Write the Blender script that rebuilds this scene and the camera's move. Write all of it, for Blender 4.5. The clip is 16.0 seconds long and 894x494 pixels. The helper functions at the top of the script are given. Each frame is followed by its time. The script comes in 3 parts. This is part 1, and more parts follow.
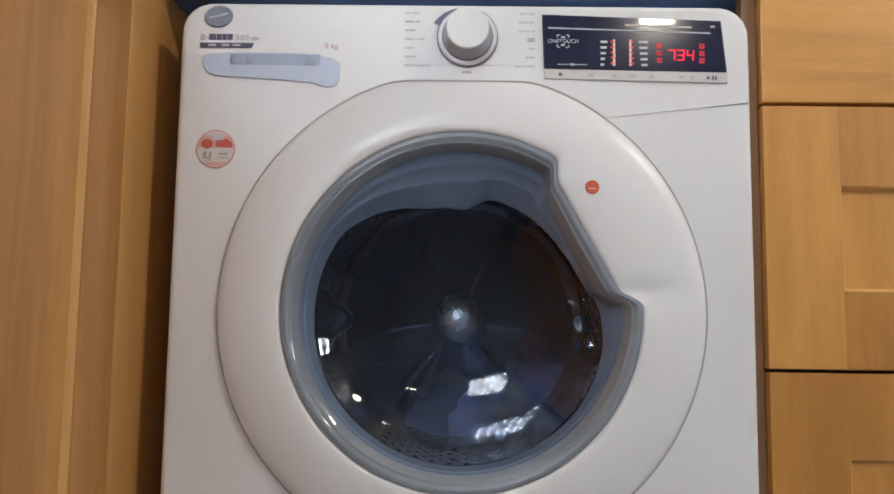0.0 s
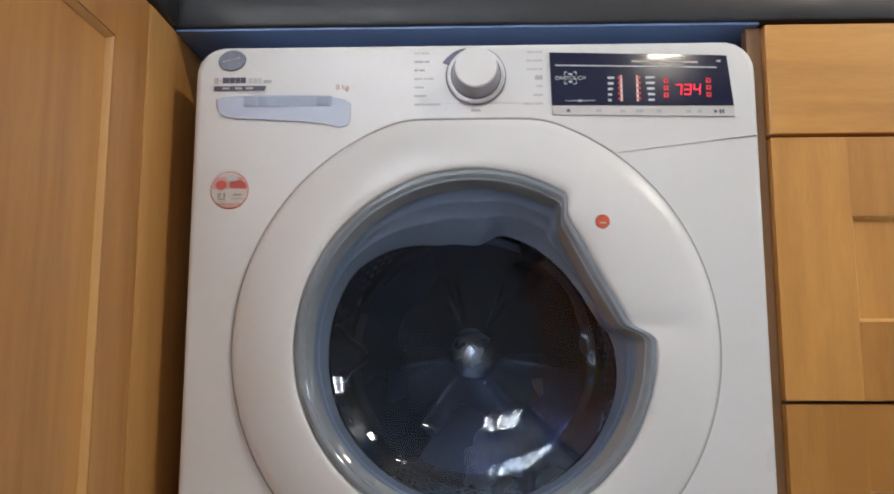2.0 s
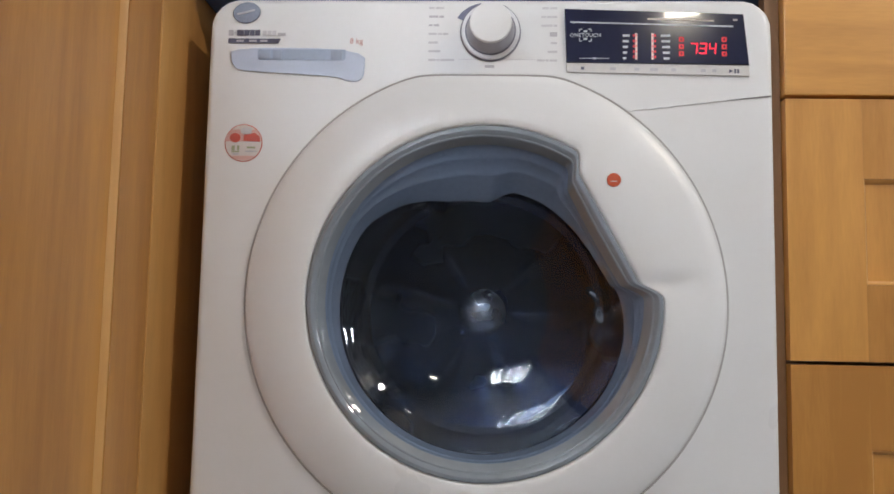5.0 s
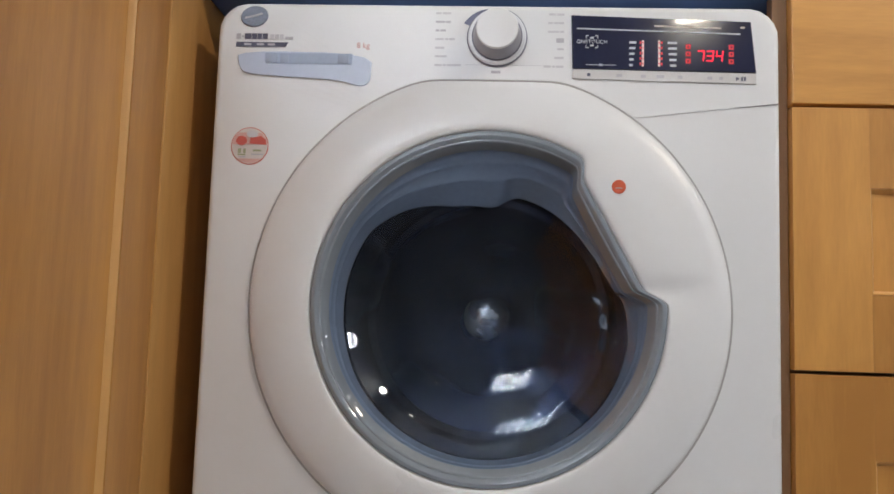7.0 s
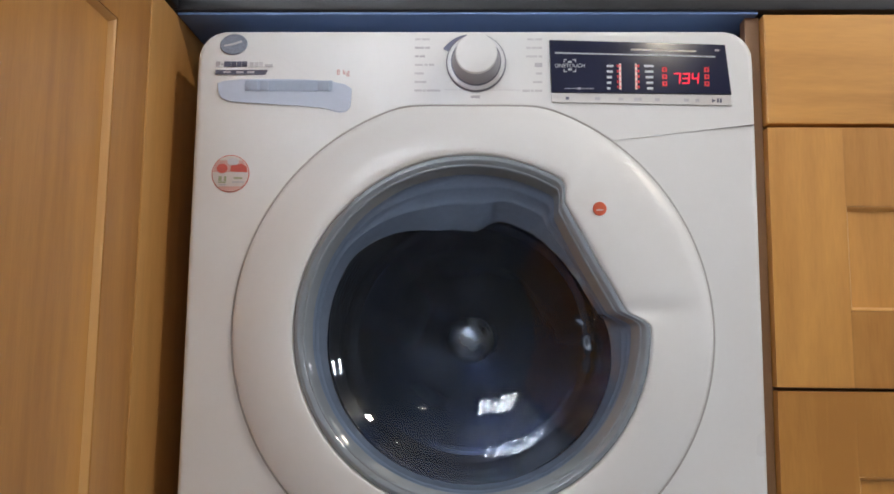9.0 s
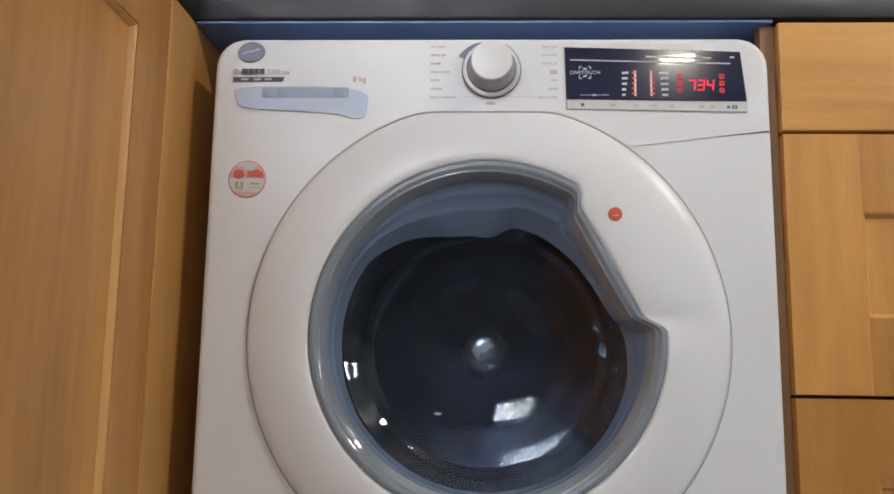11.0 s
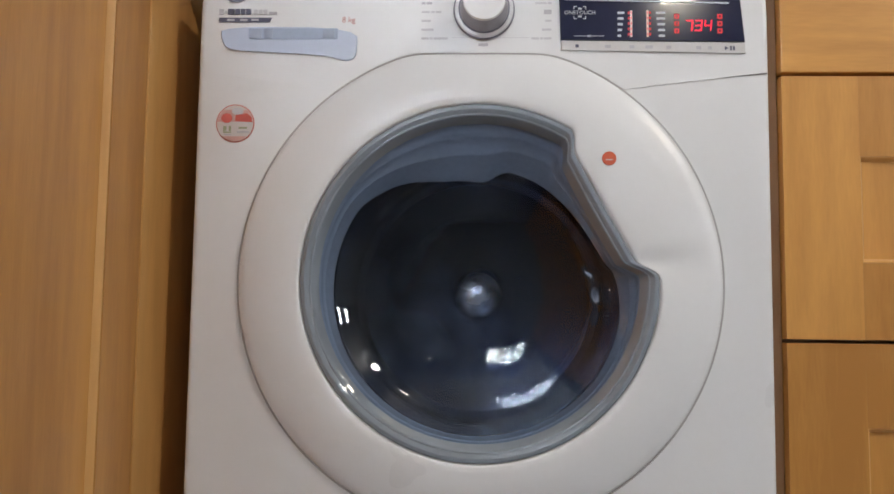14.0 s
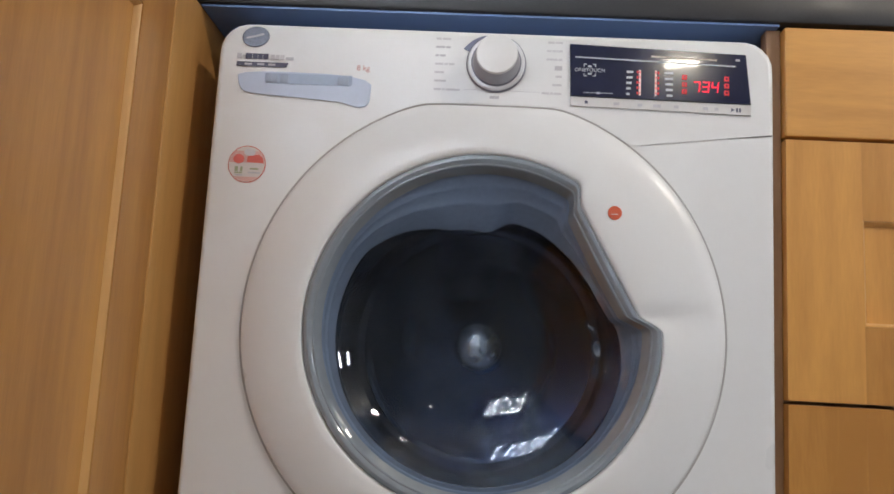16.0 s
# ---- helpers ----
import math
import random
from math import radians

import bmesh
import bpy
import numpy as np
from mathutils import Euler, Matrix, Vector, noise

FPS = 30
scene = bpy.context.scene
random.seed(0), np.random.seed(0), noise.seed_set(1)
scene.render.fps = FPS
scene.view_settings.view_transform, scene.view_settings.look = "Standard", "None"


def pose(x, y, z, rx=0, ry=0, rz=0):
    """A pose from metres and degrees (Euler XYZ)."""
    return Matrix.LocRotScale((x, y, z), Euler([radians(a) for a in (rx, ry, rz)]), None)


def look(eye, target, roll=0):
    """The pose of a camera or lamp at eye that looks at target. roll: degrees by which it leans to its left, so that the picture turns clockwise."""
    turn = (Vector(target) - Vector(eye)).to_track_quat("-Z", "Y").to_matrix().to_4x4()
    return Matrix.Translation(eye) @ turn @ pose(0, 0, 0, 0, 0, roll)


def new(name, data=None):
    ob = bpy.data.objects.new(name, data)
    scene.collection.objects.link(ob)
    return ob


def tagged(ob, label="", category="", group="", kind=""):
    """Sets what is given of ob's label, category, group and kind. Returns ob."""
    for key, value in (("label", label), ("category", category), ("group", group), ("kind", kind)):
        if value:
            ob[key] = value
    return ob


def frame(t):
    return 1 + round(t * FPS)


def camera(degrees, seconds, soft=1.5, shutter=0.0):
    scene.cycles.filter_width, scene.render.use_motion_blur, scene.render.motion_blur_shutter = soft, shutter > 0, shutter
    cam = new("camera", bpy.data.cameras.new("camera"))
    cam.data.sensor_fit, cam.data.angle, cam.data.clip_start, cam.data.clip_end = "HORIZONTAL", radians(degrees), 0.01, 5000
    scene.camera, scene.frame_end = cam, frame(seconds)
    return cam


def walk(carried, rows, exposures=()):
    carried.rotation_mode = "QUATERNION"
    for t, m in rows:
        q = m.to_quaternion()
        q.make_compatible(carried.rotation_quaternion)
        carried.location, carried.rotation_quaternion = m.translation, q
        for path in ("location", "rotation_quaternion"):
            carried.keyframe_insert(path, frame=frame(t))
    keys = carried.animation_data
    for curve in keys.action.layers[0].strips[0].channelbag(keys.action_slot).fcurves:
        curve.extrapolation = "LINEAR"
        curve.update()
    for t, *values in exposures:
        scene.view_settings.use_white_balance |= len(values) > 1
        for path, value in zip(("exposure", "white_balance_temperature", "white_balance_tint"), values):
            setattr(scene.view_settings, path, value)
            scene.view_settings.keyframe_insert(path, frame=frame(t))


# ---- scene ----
cam = camera(57.0, 16.0, soft=1.6, shutter=0.6)

PATH = [
    (0, (-0.004, -0.848, 0.508), (-0.03, 1.141, 0.717), 0.8),
    (0.5, (-0.005, -0.855, 0.508), (-0.05, 1.133, 0.715), 1.6),
    (1, (0.007, -0.849, 0.52), (-0.06, 1.141, 0.705), 0.8),
    (1.5, (-0.004, -0.851, 0.513), (-0.005, 1.137, 0.736), -0.8),
    (1.8, (0.007, -0.855, 0.5), (-0.088, 1.114, 0.84), 0.0),
    (2, (-0.001, -0.854, 0.511), (-0.063, 1.125, 0.799), -0.0),
    (2.5, (0.001, -0.851, 0.507), (-0.058, 1.129, 0.781), -1.0),
    (3, (-0.004, -0.854, 0.515), (-0.03, 1.135, 0.728), -1.2),
    (3.5, (-0.002, -0.856, 0.5), (-0.027, 1.127, 0.763), -0.1),
    (4, (0.003, -0.862, 0.499), (-0.134, 1.11, 0.806), 0.2),
    (4.5, (-0.005, -0.861, 0.5), (-0.08, 1.122, 0.749), 0.3),
    (4.7, (-0.003, -0.861, 0.502), (-0.081, 1.126, 0.716), 0.8),
    (6.8, (-0.002, -0.866, 0.524), (-0.099, 1.126, 0.674), 1.6),
    (7, (0.003, -0.862, 0.508), (-0.104, 1.125, 0.705), 1.8),
    (7.5, (0.002, -0.865, 0.52), (-0.103, 1.124, 0.701), 1.1),
    (8, (-0.003, -0.862, 0.512), (-0.083, 1.122, 0.748), 0.7),
    (8.5, (-0.001, -0.866, 0.521), (-0.066, 1.121, 0.738), -0.1),
    (9, (-0.002, -0.864, 0.513), (-0.057, 1.121, 0.758), 0.6),
    (9.2, (-0.008, -0.864, 0.499), (-0.063, 1.115, 0.781), 0.7),
    (11.3, (-0.006, -0.86, 0.493), (-0.097, 1.114, 0.806), 1.1),
    (11.5, (-0.005, -0.859, 0.493), (-0.109, 1.113, 0.813), 1.6),
    (12, (-0.008, -0.861, 0.493), (-0.13, 1.116, 0.771), 1.2),
    (12.5, (-0.008, -0.865, 0.497), (-0.122, 1.113, 0.767), 2.1),
    (13, (-0.006, -0.86, 0.488), (-0.099, 1.108, 0.829), 1.5),
    (13.5, (-0.004, -0.855, 0.485), (-0.084, 1.125, 0.749), 0.4),
    (14, (-0.002, -0.854, 0.496), (-0.074, 1.137, 0.663), 0.7),
    (14.5, (-0.003, -0.855, 0.498), (-0.09, 1.132, 0.712), 1.7),
    (15, (0.003, -0.85, 0.488), (-0.099, 1.128, 0.77), 2.3),
    (15.5, (0.0, -0.853, 0.493), (-0.09, 1.126, 0.772), 2.1),
    (16, (-0.007, -0.858, 0.489), (-0.082, 1.118, 0.785), 3.0),
]
walk(cam, [(t, look(eye, target, roll)) for t, eye, target, roll in PATH])


# ---- light ----
world = bpy.data.worlds.new("room_air")
world.use_nodes = True
world.node_tree.nodes["Background"].inputs[0].default_value = (0.55, 0.65, 0.85, 1)
world.node_tree.nodes["Background"].inputs[1].default_value = 0.03
scene.world = world


def area_lamp(name, eye, target, width, height, watts, colour):
    data = bpy.data.lights.new(name, "AREA")
    data.shape, data.size, data.size_y = "RECTANGLE", width, height
    data.energy, data.color = watts, colour
    ob = new(name, data)
    ob.matrix_world = look(eye, target)
    return ob


# warm kitchen spotlights; the daylit window across the room is built with the walls
area_lamp("spotlight", (1.68, -1.38, 2.02), (0, 0, 0.6), 0.11, 0.11, 16.4, (1.0, 0.885, 0.74))
area_lamp("far_spotlight", (0.83, -2.55, 1.84), (0.1, 0, 0.6), 0.14, 0.030, 1.5, (1.0, 0.90, 0.74))
# unseen side lamps added for glints in the door; the first fills the corner unit
area_lamp("side_fill_light", (1.74, -1.05, 1.02), (0, 0, 0.55), 0.05, 0.20, 2.6, (0.90, 0.93, 1.0))
area_lamp("side_spotlight", (-0.92, -1.30, 1.22), (0, 0, 0.55), 0.12, 0.12, 3.4, (1.0, 0.96, 0.92))


# ---- materials ----
def material(name, colour, rough=0.5, metal=0.0, vary=0.06, scale=40.0, bump=0.0, stretch=(1, 1, 1), emit=0.0, coat=0.0, brushed=0.0):
    """A surface with two scales of colour change, uneven gloss and fine relief."""
    m = bpy.data.materials.new(name)
    m.use_nodes = True
    nt = m.node_tree
    b = nt.nodes["Principled BSDF"]
    b.inputs["Metallic"].default_value = metal
    b.inputs["Coat Weight"].default_value = coat
    tc = nt.nodes.new("ShaderNodeTexCoord")
    mp = nt.nodes.new("ShaderNodeMapping")
    mp.inputs["Scale"].default_value = stretch
    nt.links.new(tc.outputs["Object"], mp.inputs["Vector"])
    fine, broad = nt.nodes.new("ShaderNodeTexNoise"), nt.nodes.new("ShaderNodeTexNoise")
    fine.inputs["Scale"].default_value, broad.inputs["Scale"].default_value = scale * 6, scale * 0.3
    fine.inputs["Detail"].default_value, broad.inputs["Detail"].default_value = 4, 3
    for n in (fine, broad):
        nt.links.new(mp.outputs[0], n.inputs["Vector"])
    add = nt.nodes.new("ShaderNodeMath")
    add.operation = "ADD"
    nt.links.new(fine.outputs["Fac"], add.inputs[0])
    nt.links.new(broad.outputs["Fac"], add.inputs[1])
    ramp = nt.nodes.new("ShaderNodeMapRange")
    ramp.inputs["From Min"].default_value, ramp.inputs["From Max"].default_value = 0.6, 1.4
    ramp.inputs["To Min"].default_value, ramp.inputs["To Max"].default_value = 1 - vary, 1 + vary
    nt.links.new(add.outputs[0], ramp.inputs["Value"])
    mul = nt.nodes.new("ShaderNodeVectorMath")
    mul.operation = "SCALE"
    mul.inputs[0].default_value = colour
    nt.links.new(ramp.outputs[0], mul.inputs["Scale"])
    nt.links.new(mul.outputs[0], b.inputs["Base Color"])
    rr = nt.nodes.new("ShaderNodeMapRange")
    rr.inputs["From Min"].default_value, rr.inputs["From Max"].default_value = 0.3, 0.7
    rr.inputs["To Min"].default_value, rr.inputs["To Max"].default_value = rough * 0.85, min(1, rough * 1.15)
    nt.links.new(broad.outputs["Fac"], rr.inputs["Value"])
    nt.links.new(rr.outputs[0], b.inputs["Roughness"])
    if bump:
        bp = nt.nodes.new("ShaderNodeBump")
        bp.inputs["Strength"].default_value, bp.inputs["Distance"].default_value = 0.4, bump
        nt.links.new(fine.outputs["Fac"], bp.inputs["Height"])
        nt.links.new(bp.outputs[0], b.inputs["Normal"])
    if brushed:
        round_axle = nt.nodes.new("ShaderNodeTangent")
        round_axle.direction_type, round_axle.axis = "RADIAL", "Y"
        nt.links.new(round_axle.outputs[0], b.inputs["Tangent"])
        b.inputs["Anisotropic"].default_value = brushed
    if emit:
        b.inputs["Emission Color"].default_value = (*colour, 1)
        b.inputs["Emission Strength"].default_value = emit
    return m


def wood(name, light, dark, along="z"):
    """Lacquered oak veneer: long growth lines, broad cathedral bands and fine pores along one axis."""
    m = bpy.data.materials.new(name)
    m.use_nodes = True
    nt = m.node_tree
    b = nt.nodes["Principled BSDF"]
    tc = nt.nodes.new("ShaderNodeTexCoord")
    info = nt.nodes.new("ShaderNodeObjectInfo")
    shift = nt.nodes.new("ShaderNodeVectorMath")
    shift.operation = "MULTIPLY_ADD"
    shift.inputs[1].default_value = (3.0, 5.0, 7.0)
    nt.links.new(info.outputs["Random"], shift.inputs[0])
    nt.links.new(tc.outputs["Object"], shift.inputs[2])
    scales = {"z": (1, 1, 0.11), "x": (0.11, 1, 1), "y": (1, 0.11, 1)}[along]
    mp = nt.nodes.new("ShaderNodeMapping")
    mp.inputs["Scale"].default_value = scales
    nt.links.new(shift.outputs[0], mp.inputs["Vector"])
    broad, grain, pore = (nt.nodes.new("ShaderNodeTexNoise") for _ in range(3))
    for n, s, d, w in ((broad, 9, 3, 0.8), (grain, 60, 5, 0.4), (pore, 420, 3, 0.0)):
        n.inputs["Scale"].default_value, n.inputs["Detail"].default_value, n.inputs["Distortion"].default_value = s, d, w
        nt.links.new(mp.outputs[0], n.inputs["Vector"])
    m1 = nt.nodes.new("ShaderNodeMath")
    m1.operation = "MULTIPLY_ADD"
    m1.inputs[1].default_value = 0.33
    nt.links.new(grain.outputs["Fac"], m1.inputs[0])
    m2 = nt.nodes.new("ShaderNodeMath")
    m2.operation = "MULTIPLY_ADD"
    m2.inputs[1].default_value = 0.8
    nt.links.new(broad.outputs["Fac"], m2.inputs[0])
    nt.links.new(m1.outputs[0], m2.inputs[2])
    m3 = nt.nodes.new("ShaderNodeMath")
    m3.operation = "MULTIPLY"
    m3.inputs[1].default_value = 0.15
    nt.links.new(pore.outputs["Fac"], m3.inputs[0])
    nt.links.new(m3.outputs[0], m1.inputs[2])
    ramp = nt.nodes.new("ShaderNodeValToRGB")
    ramp.color_ramp.elements[0].position, ramp.color_ramp.elements[1].position = 0.47, 0.80
    ramp.color_ramp.elements[0].color, ramp.color_ramp.elements[1].color = (*dark, 1), (*light, 1)
    nt.links.new(m2.outputs[0], ramp.inputs[0])
    nt.links.new(ramp.outputs[0], b.inputs["Base Color"])
    b.inputs["Roughness"].default_value = 0.40
    b.inputs["Coat Weight"].default_value, b.inputs["Coat Roughness"].default_value = 0.25, 0.28
    bp = nt.nodes.new("ShaderNodeBump")
    bp.inputs["Strength"].default_value, bp.inputs["Distance"].default_value = 0.25, 0.0006
    nt.links.new(m1.outputs[0], bp.inputs["Height"])
    nt.links.new(bp.outputs[0], b.inputs["Normal"])
    return m


def glass(name, tint, gloss_rough=0.02):
    """A thin pressed pane: what lies behind shows tinted, with a slightly wavy gloss that grows at grazing angles."""
    m = bpy.data.materials.new(name)
    m.use_nodes = True
    nt = m.node_tree
    nt.nodes.remove(nt.nodes["Principled BSDF"])
    out = nt.nodes["Material Output"]
    clear, gloss, mix = nt.nodes.new("ShaderNodeBsdfTransparent"), nt.nodes.new("ShaderNodeBsdfGlossy"), nt.nodes.new("ShaderNodeMixShader")
    clear.inputs[0].default_value = (*tint, 1)
    gloss.inputs["Roughness"].default_value = gloss_rough
    fr = nt.nodes.new("ShaderNodeFresnel")
    fr.inputs["IOR"].default_value = 1.5
    tc, wave, bp = nt.nodes.new("ShaderNodeTexCoord"), nt.nodes.new("ShaderNodeTexNoise"), nt.nodes.new("ShaderNodeBump")
    wave.inputs["Scale"].default_value, wave.inputs["Detail"].default_value = 46, 2.5
    bp.inputs["Strength"].default_value, bp.inputs["Distance"].default_value = 0.22, 0.0005
    nt.links.new(tc.outputs["Object"], wave.inputs["Vector"])
    nt.links.new(wave.outputs["Fac"], bp.inputs["Height"])
    nt.links.new(bp.outputs[0], gloss.inputs["Normal"])
    nt.links.new(fr.outputs[0], mix.inputs[0])
    nt.links.new(clear.outputs[0], mix.inputs[1])
    nt.links.new(gloss.outputs[0], mix.inputs[2])
    nt.links.new(mix.outputs[0], out.inputs["Surface"])
    return m


OAK = wood("oak_veneer", (0.67, 0.325, 0.078), (0.44, 0.19, 0.038))
OAK_ACROSS = wood("oak_veneer_across", (0.67, 0.325, 0.078), (0.44, 0.19, 0.038), "x")
OAK_LIGHT = wood("oak_end_panel", (0.72, 0.39, 0.125), (0.54, 0.265, 0.075))
# same oak, paled so the bead carries the light its edge catches
OAK_BEAD_LIT = wood("oak_bead_lit", (0.80, 0.47, 0.17), (0.66, 0.35, 0.11))
# carcass oak; the shade beside the washer is put into its darker colour
OAK_SHADED = wood("oak_carcass_shaded", (0.33, 0.17, 0.075), (0.23, 0.115, 0.05))
WHITE = material("white_enamel", (0.78, 0.775, 0.775), 0.32, vary=0.012, scale=30, bump=0.00004)
DOOR_WHITE = material("white_door_plastic", (0.79, 0.785, 0.785), 0.31, vary=0.012, scale=30, bump=0.00004)
FASCIA_WHITE = material("white_fascia_plastic", (0.78, 0.775, 0.775), 0.33, vary=0.012, scale=30)
PALE_BLUE = material("pale_drawer_plastic", (0.50, 0.56, 0.70), 0.35, vary=0.03)
SLOT_BLUE = material("grip_slot_plastic", (0.35, 0.42, 0.56), 0.4, vary=0.05)
RIB_BLUE = material("rib_blue", (0.33, 0.38, 0.50), 0.4)
BEZEL = material("smoky_bezel_plastic", (0.24, 0.27, 0.31), 0.06, vary=0.06, scale=14, bump=0.0004, coat=1.0)
RUBBER = material("grey_door_gasket_rubber", (0.17, 0.225, 0.33), 0.18, vary=0.08, coat=0.4, scale=25)
# stainless steel darkened to navy: the drum's dim interior is in the colour
STEEL = material("drum_steel_shaded", (0.13, 0.15, 0.21), 0.26, 0.85, vary=0.10, scale=30, stretch=(1, 0.2, 1))
STEEL_SHADED = material("drum_back_steel_shaded", (0.17, 0.21, 0.32), 0.27, 0.9, vary=0.12, scale=20, brushed=0.6)
HUB = material("polished_hub_steel", (0.97, 0.97, 0.97), 0.26, 1.0, vary=0.04)
HOLE_STEEL = material("pressed_hole_steel", (0.92, 0.93, 0.95), 0.12, 1.0, vary=0.1)
CHROME = material("satin_chrome", (0.74, 0.74, 0.77), 0.38, 0.15, vary=0.03)
KNOB_EDGE = material("knob_dark_edge", (0.20, 0.20, 0.25), 0.4, 0.2, vary=0.05)
POINTER_BLUE = material("pointer_blue_print", (0.17, 0.18, 0.28), 0.5, vary=0.1)
KNOB_GREY = material("knob_grey_side", (0.36, 0.36, 0.41), 0.4, 0.1, vary=0.05)
BLACK_GLASS = material("display_black_glass", (0.012, 0.014, 0.045), 0.12, vary=0.1, coat=0.5)
DARK = material("dark_joint", (0.05, 0.045, 0.045), 0.8, vary=0.2)
GREY_INK = material("grey_printing", (0.50, 0.48, 0.51), 0.6, vary=0.1)
PALE_INK = material("pale_printing", (0.60, 0.58, 0.60), 0.6, vary=0.1)
DARK_INK = material("dark_printing", (0.10, 0.10, 0.15), 0.6, vary=0.1)
WHITE_INK = material("white_printing", (0.62, 0.65, 0.72), 0.6, vary=0.1)
RED_INK = material("red_printing", (0.60, 0.10, 0.07), 0.5, vary=0.1)
CAPACITY_INK = material("faded_red_printing", (0.56, 0.27, 0.24), 0.5, vary=0.1)
STICKER_WHITE = material("paper_sticker", (0.66, 0.60, 0.57), 0.55, vary=0.06)
STICKER_PINK = material("sticker_pink", (0.66, 0.38, 0.34), 0.5, vary=0.15, scale=120)
STICKER_GREEN = material("sticker_green_print", (0.36, 0.38, 0.24), 0.6, vary=0.1)
ORANGE = material("orange_red_sticker", (0.62, 0.10, 0.035), 0.45, vary=0.08)
BADGE = material("grey_oval_badge", (0.20, 0.22, 0.28), 0.45, 0.2, vary=0.3, scale=60)
STRIP = material("grey_button_strip", (0.64, 0.62, 0.61), 0.4, vary=0.04)
LED_RED = material("red_led", (1.0, 0.018, 0.06), 0.4, emit=0.85)
LED_DIM = material("dim_red_led", (0.7, 0.03, 0.045), 0.4, emit=0.2)
LED_BAR = material("pale_led_bar", (0.80, 0.62, 0.58), 0.4, emit=0.12)
LAMINATE = material("black_worktop_laminate", (0.02, 0.02, 0.024), 0.45, vary=0.2, scale=60)
# grey sheet; the bluish light falling on it is put into its colour
UNDERSIDE_BLUISH_LIT = material("underside_bluish_lit", (0.13, 0.22, 0.45), 0.4, vary=0.03)
PLASTER = material("painted_plaster", (0.55, 0.58, 0.61), 0.85, vary=0.05, scale=12, bump=0.0004)
CEILING = material("ceiling_paint", (0.78, 0.77, 0.74), 0.9, vary=0.03, scale=8)
TILE = material("slate_floor_tile", (0.13, 0.14, 0.16), 0.35, vary=0.15, scale=8)
GAP_GREY = material("grey_gap", (0.42, 0.40, 0.39), 0.7)
SEAM_GREY = material("seam_grey", (0.20, 0.19, 0.19), 0.7)
FEET = material("black_rubber_feet", (0.03, 0.03, 0.03), 0.7)
DAYLIGHT = material("daylit_window_pane", (0.84, 0.91, 1.0), 0.2, vary=0.0, emit=108.0)
DOOR_GLASS = glass("tinted_door_glass", (0.80, 0.84, 0.90))


# ---- mesh helpers ----
def part(name, bm, mat, parent=None, label="", smooth=True, angle=35):
    bmesh.ops.recalc_face_normals(bm, faces=bm.faces[:])
    me = bpy.data.meshes.new(name)
    for f in bm.faces:
        f.smooth = smooth
    if smooth:
        for e in bm.edges:
            if len(e.link_faces) == 2 and e.calc_face_angle(0) > radians(angle):
                e.smooth = False
    bm.to_mesh(me)
    bm.free()
    me.materials.append(mat)
    ob = new(name, me)
    if parent:
        ob.parent = parent
    if label:
        ob["label"] = label
    return ob


def thing(name, at, label, category, group="", kind=""):
    ob = new(name)
    ob.empty_display_size = 0.05
    ob.location = at
    return tagged(ob, label, category, group, kind)


def box(x0, x1, y0, y1, z0, z1, bevel=0.0015, bm=None):
    bm = bm or bmesh.new()
    made = bmesh.ops.create_cube(bm, size=1, matrix=Matrix.Translation(((x0 + x1) / 2, (y0 + y1) / 2, (z0 + z1) / 2)) @ Matrix.Diagonal((x1 - x0, y1 - y0, z1 - z0, 1)))
    if bevel:
        edges = list({e for v in made["verts"] for e in v.link_edges})
        bmesh.ops.bevel(bm, geom=edges, offset=bevel, segments=2, affect="EDGES", profile=0.5)
    return bm


def loft(rings, caps=(False, False), close=False, bm=None):
    """A skin through closed rings of equally many points."""
    bm = bm or bmesh.new()
    rows = [[bm.verts.new(p) for p in ring] for ring in rings]
    n = len(rows[0])
    pairs = list(zip(rows, rows[1:])) + ([(rows[-1], rows[0])] if close else [])
    for a, b in pairs:
        for i in range(n):
            bm.faces.new((a[i], a[(i + 1) % n], b[(i + 1) % n], b[i]))
    if caps[0]:
        bm.faces.new(rows[0])
    if caps[1]:
        bm.faces.new(rows[-1])
    return bm


def prism(outline, y0, y1, bevel=0.0006):
    """A plate with an outline in x and z, from the back y1 to the front y0, its front edge eased."""
    c = Vector((sum(p[0] for p in outline) / len(outline), sum(p[1] for p in outline) / len(outline)))
    size = max((Vector(p) - c).length for p in outline)
    k = 1 - bevel / size
    small = [tuple(c + (Vector(p) - c) * k) for p in outline]
    return loft([[(x, y1, z) for x, z in outline], [(x, y0 + bevel, z) for x, z in outline], [(x, y0, z) for x, z in small]], (True, True))


def rounded(x0, x1, z0, z1, radii, steps=6):
    """A rectangle's outline with its own corner radius at lower left, lower right, upper right, upper left."""
    pts = []
    for (cx, cz, sx, sz, a0), r in zip(((x0, z0, 1, 1, 180), (x1, z0, -1, 1, 270), (x1, z1, -1, -1, 0), (x0, z1, 1, -1, 90)), radii):
        for i in range(steps + 1):
            a = radians(a0 + 90 * i / steps)
            pts.append((cx + sx * r + r * math.cos(a), cz + sz * r + r * math.sin(a)))
    return pts


def disc(cx, cz, r, n=40, sx=1.0, turn=0.0):
    ca, sa = math.cos(turn), math.sin(turn)
    out = []
    for i in range(n):
        u, v = r * sx * math.cos(math.tau * i / n), r * math.sin(math.tau * i / n)
        out.append((cx + u * ca - v * sa, cz + u * sa + v * ca))
    return out


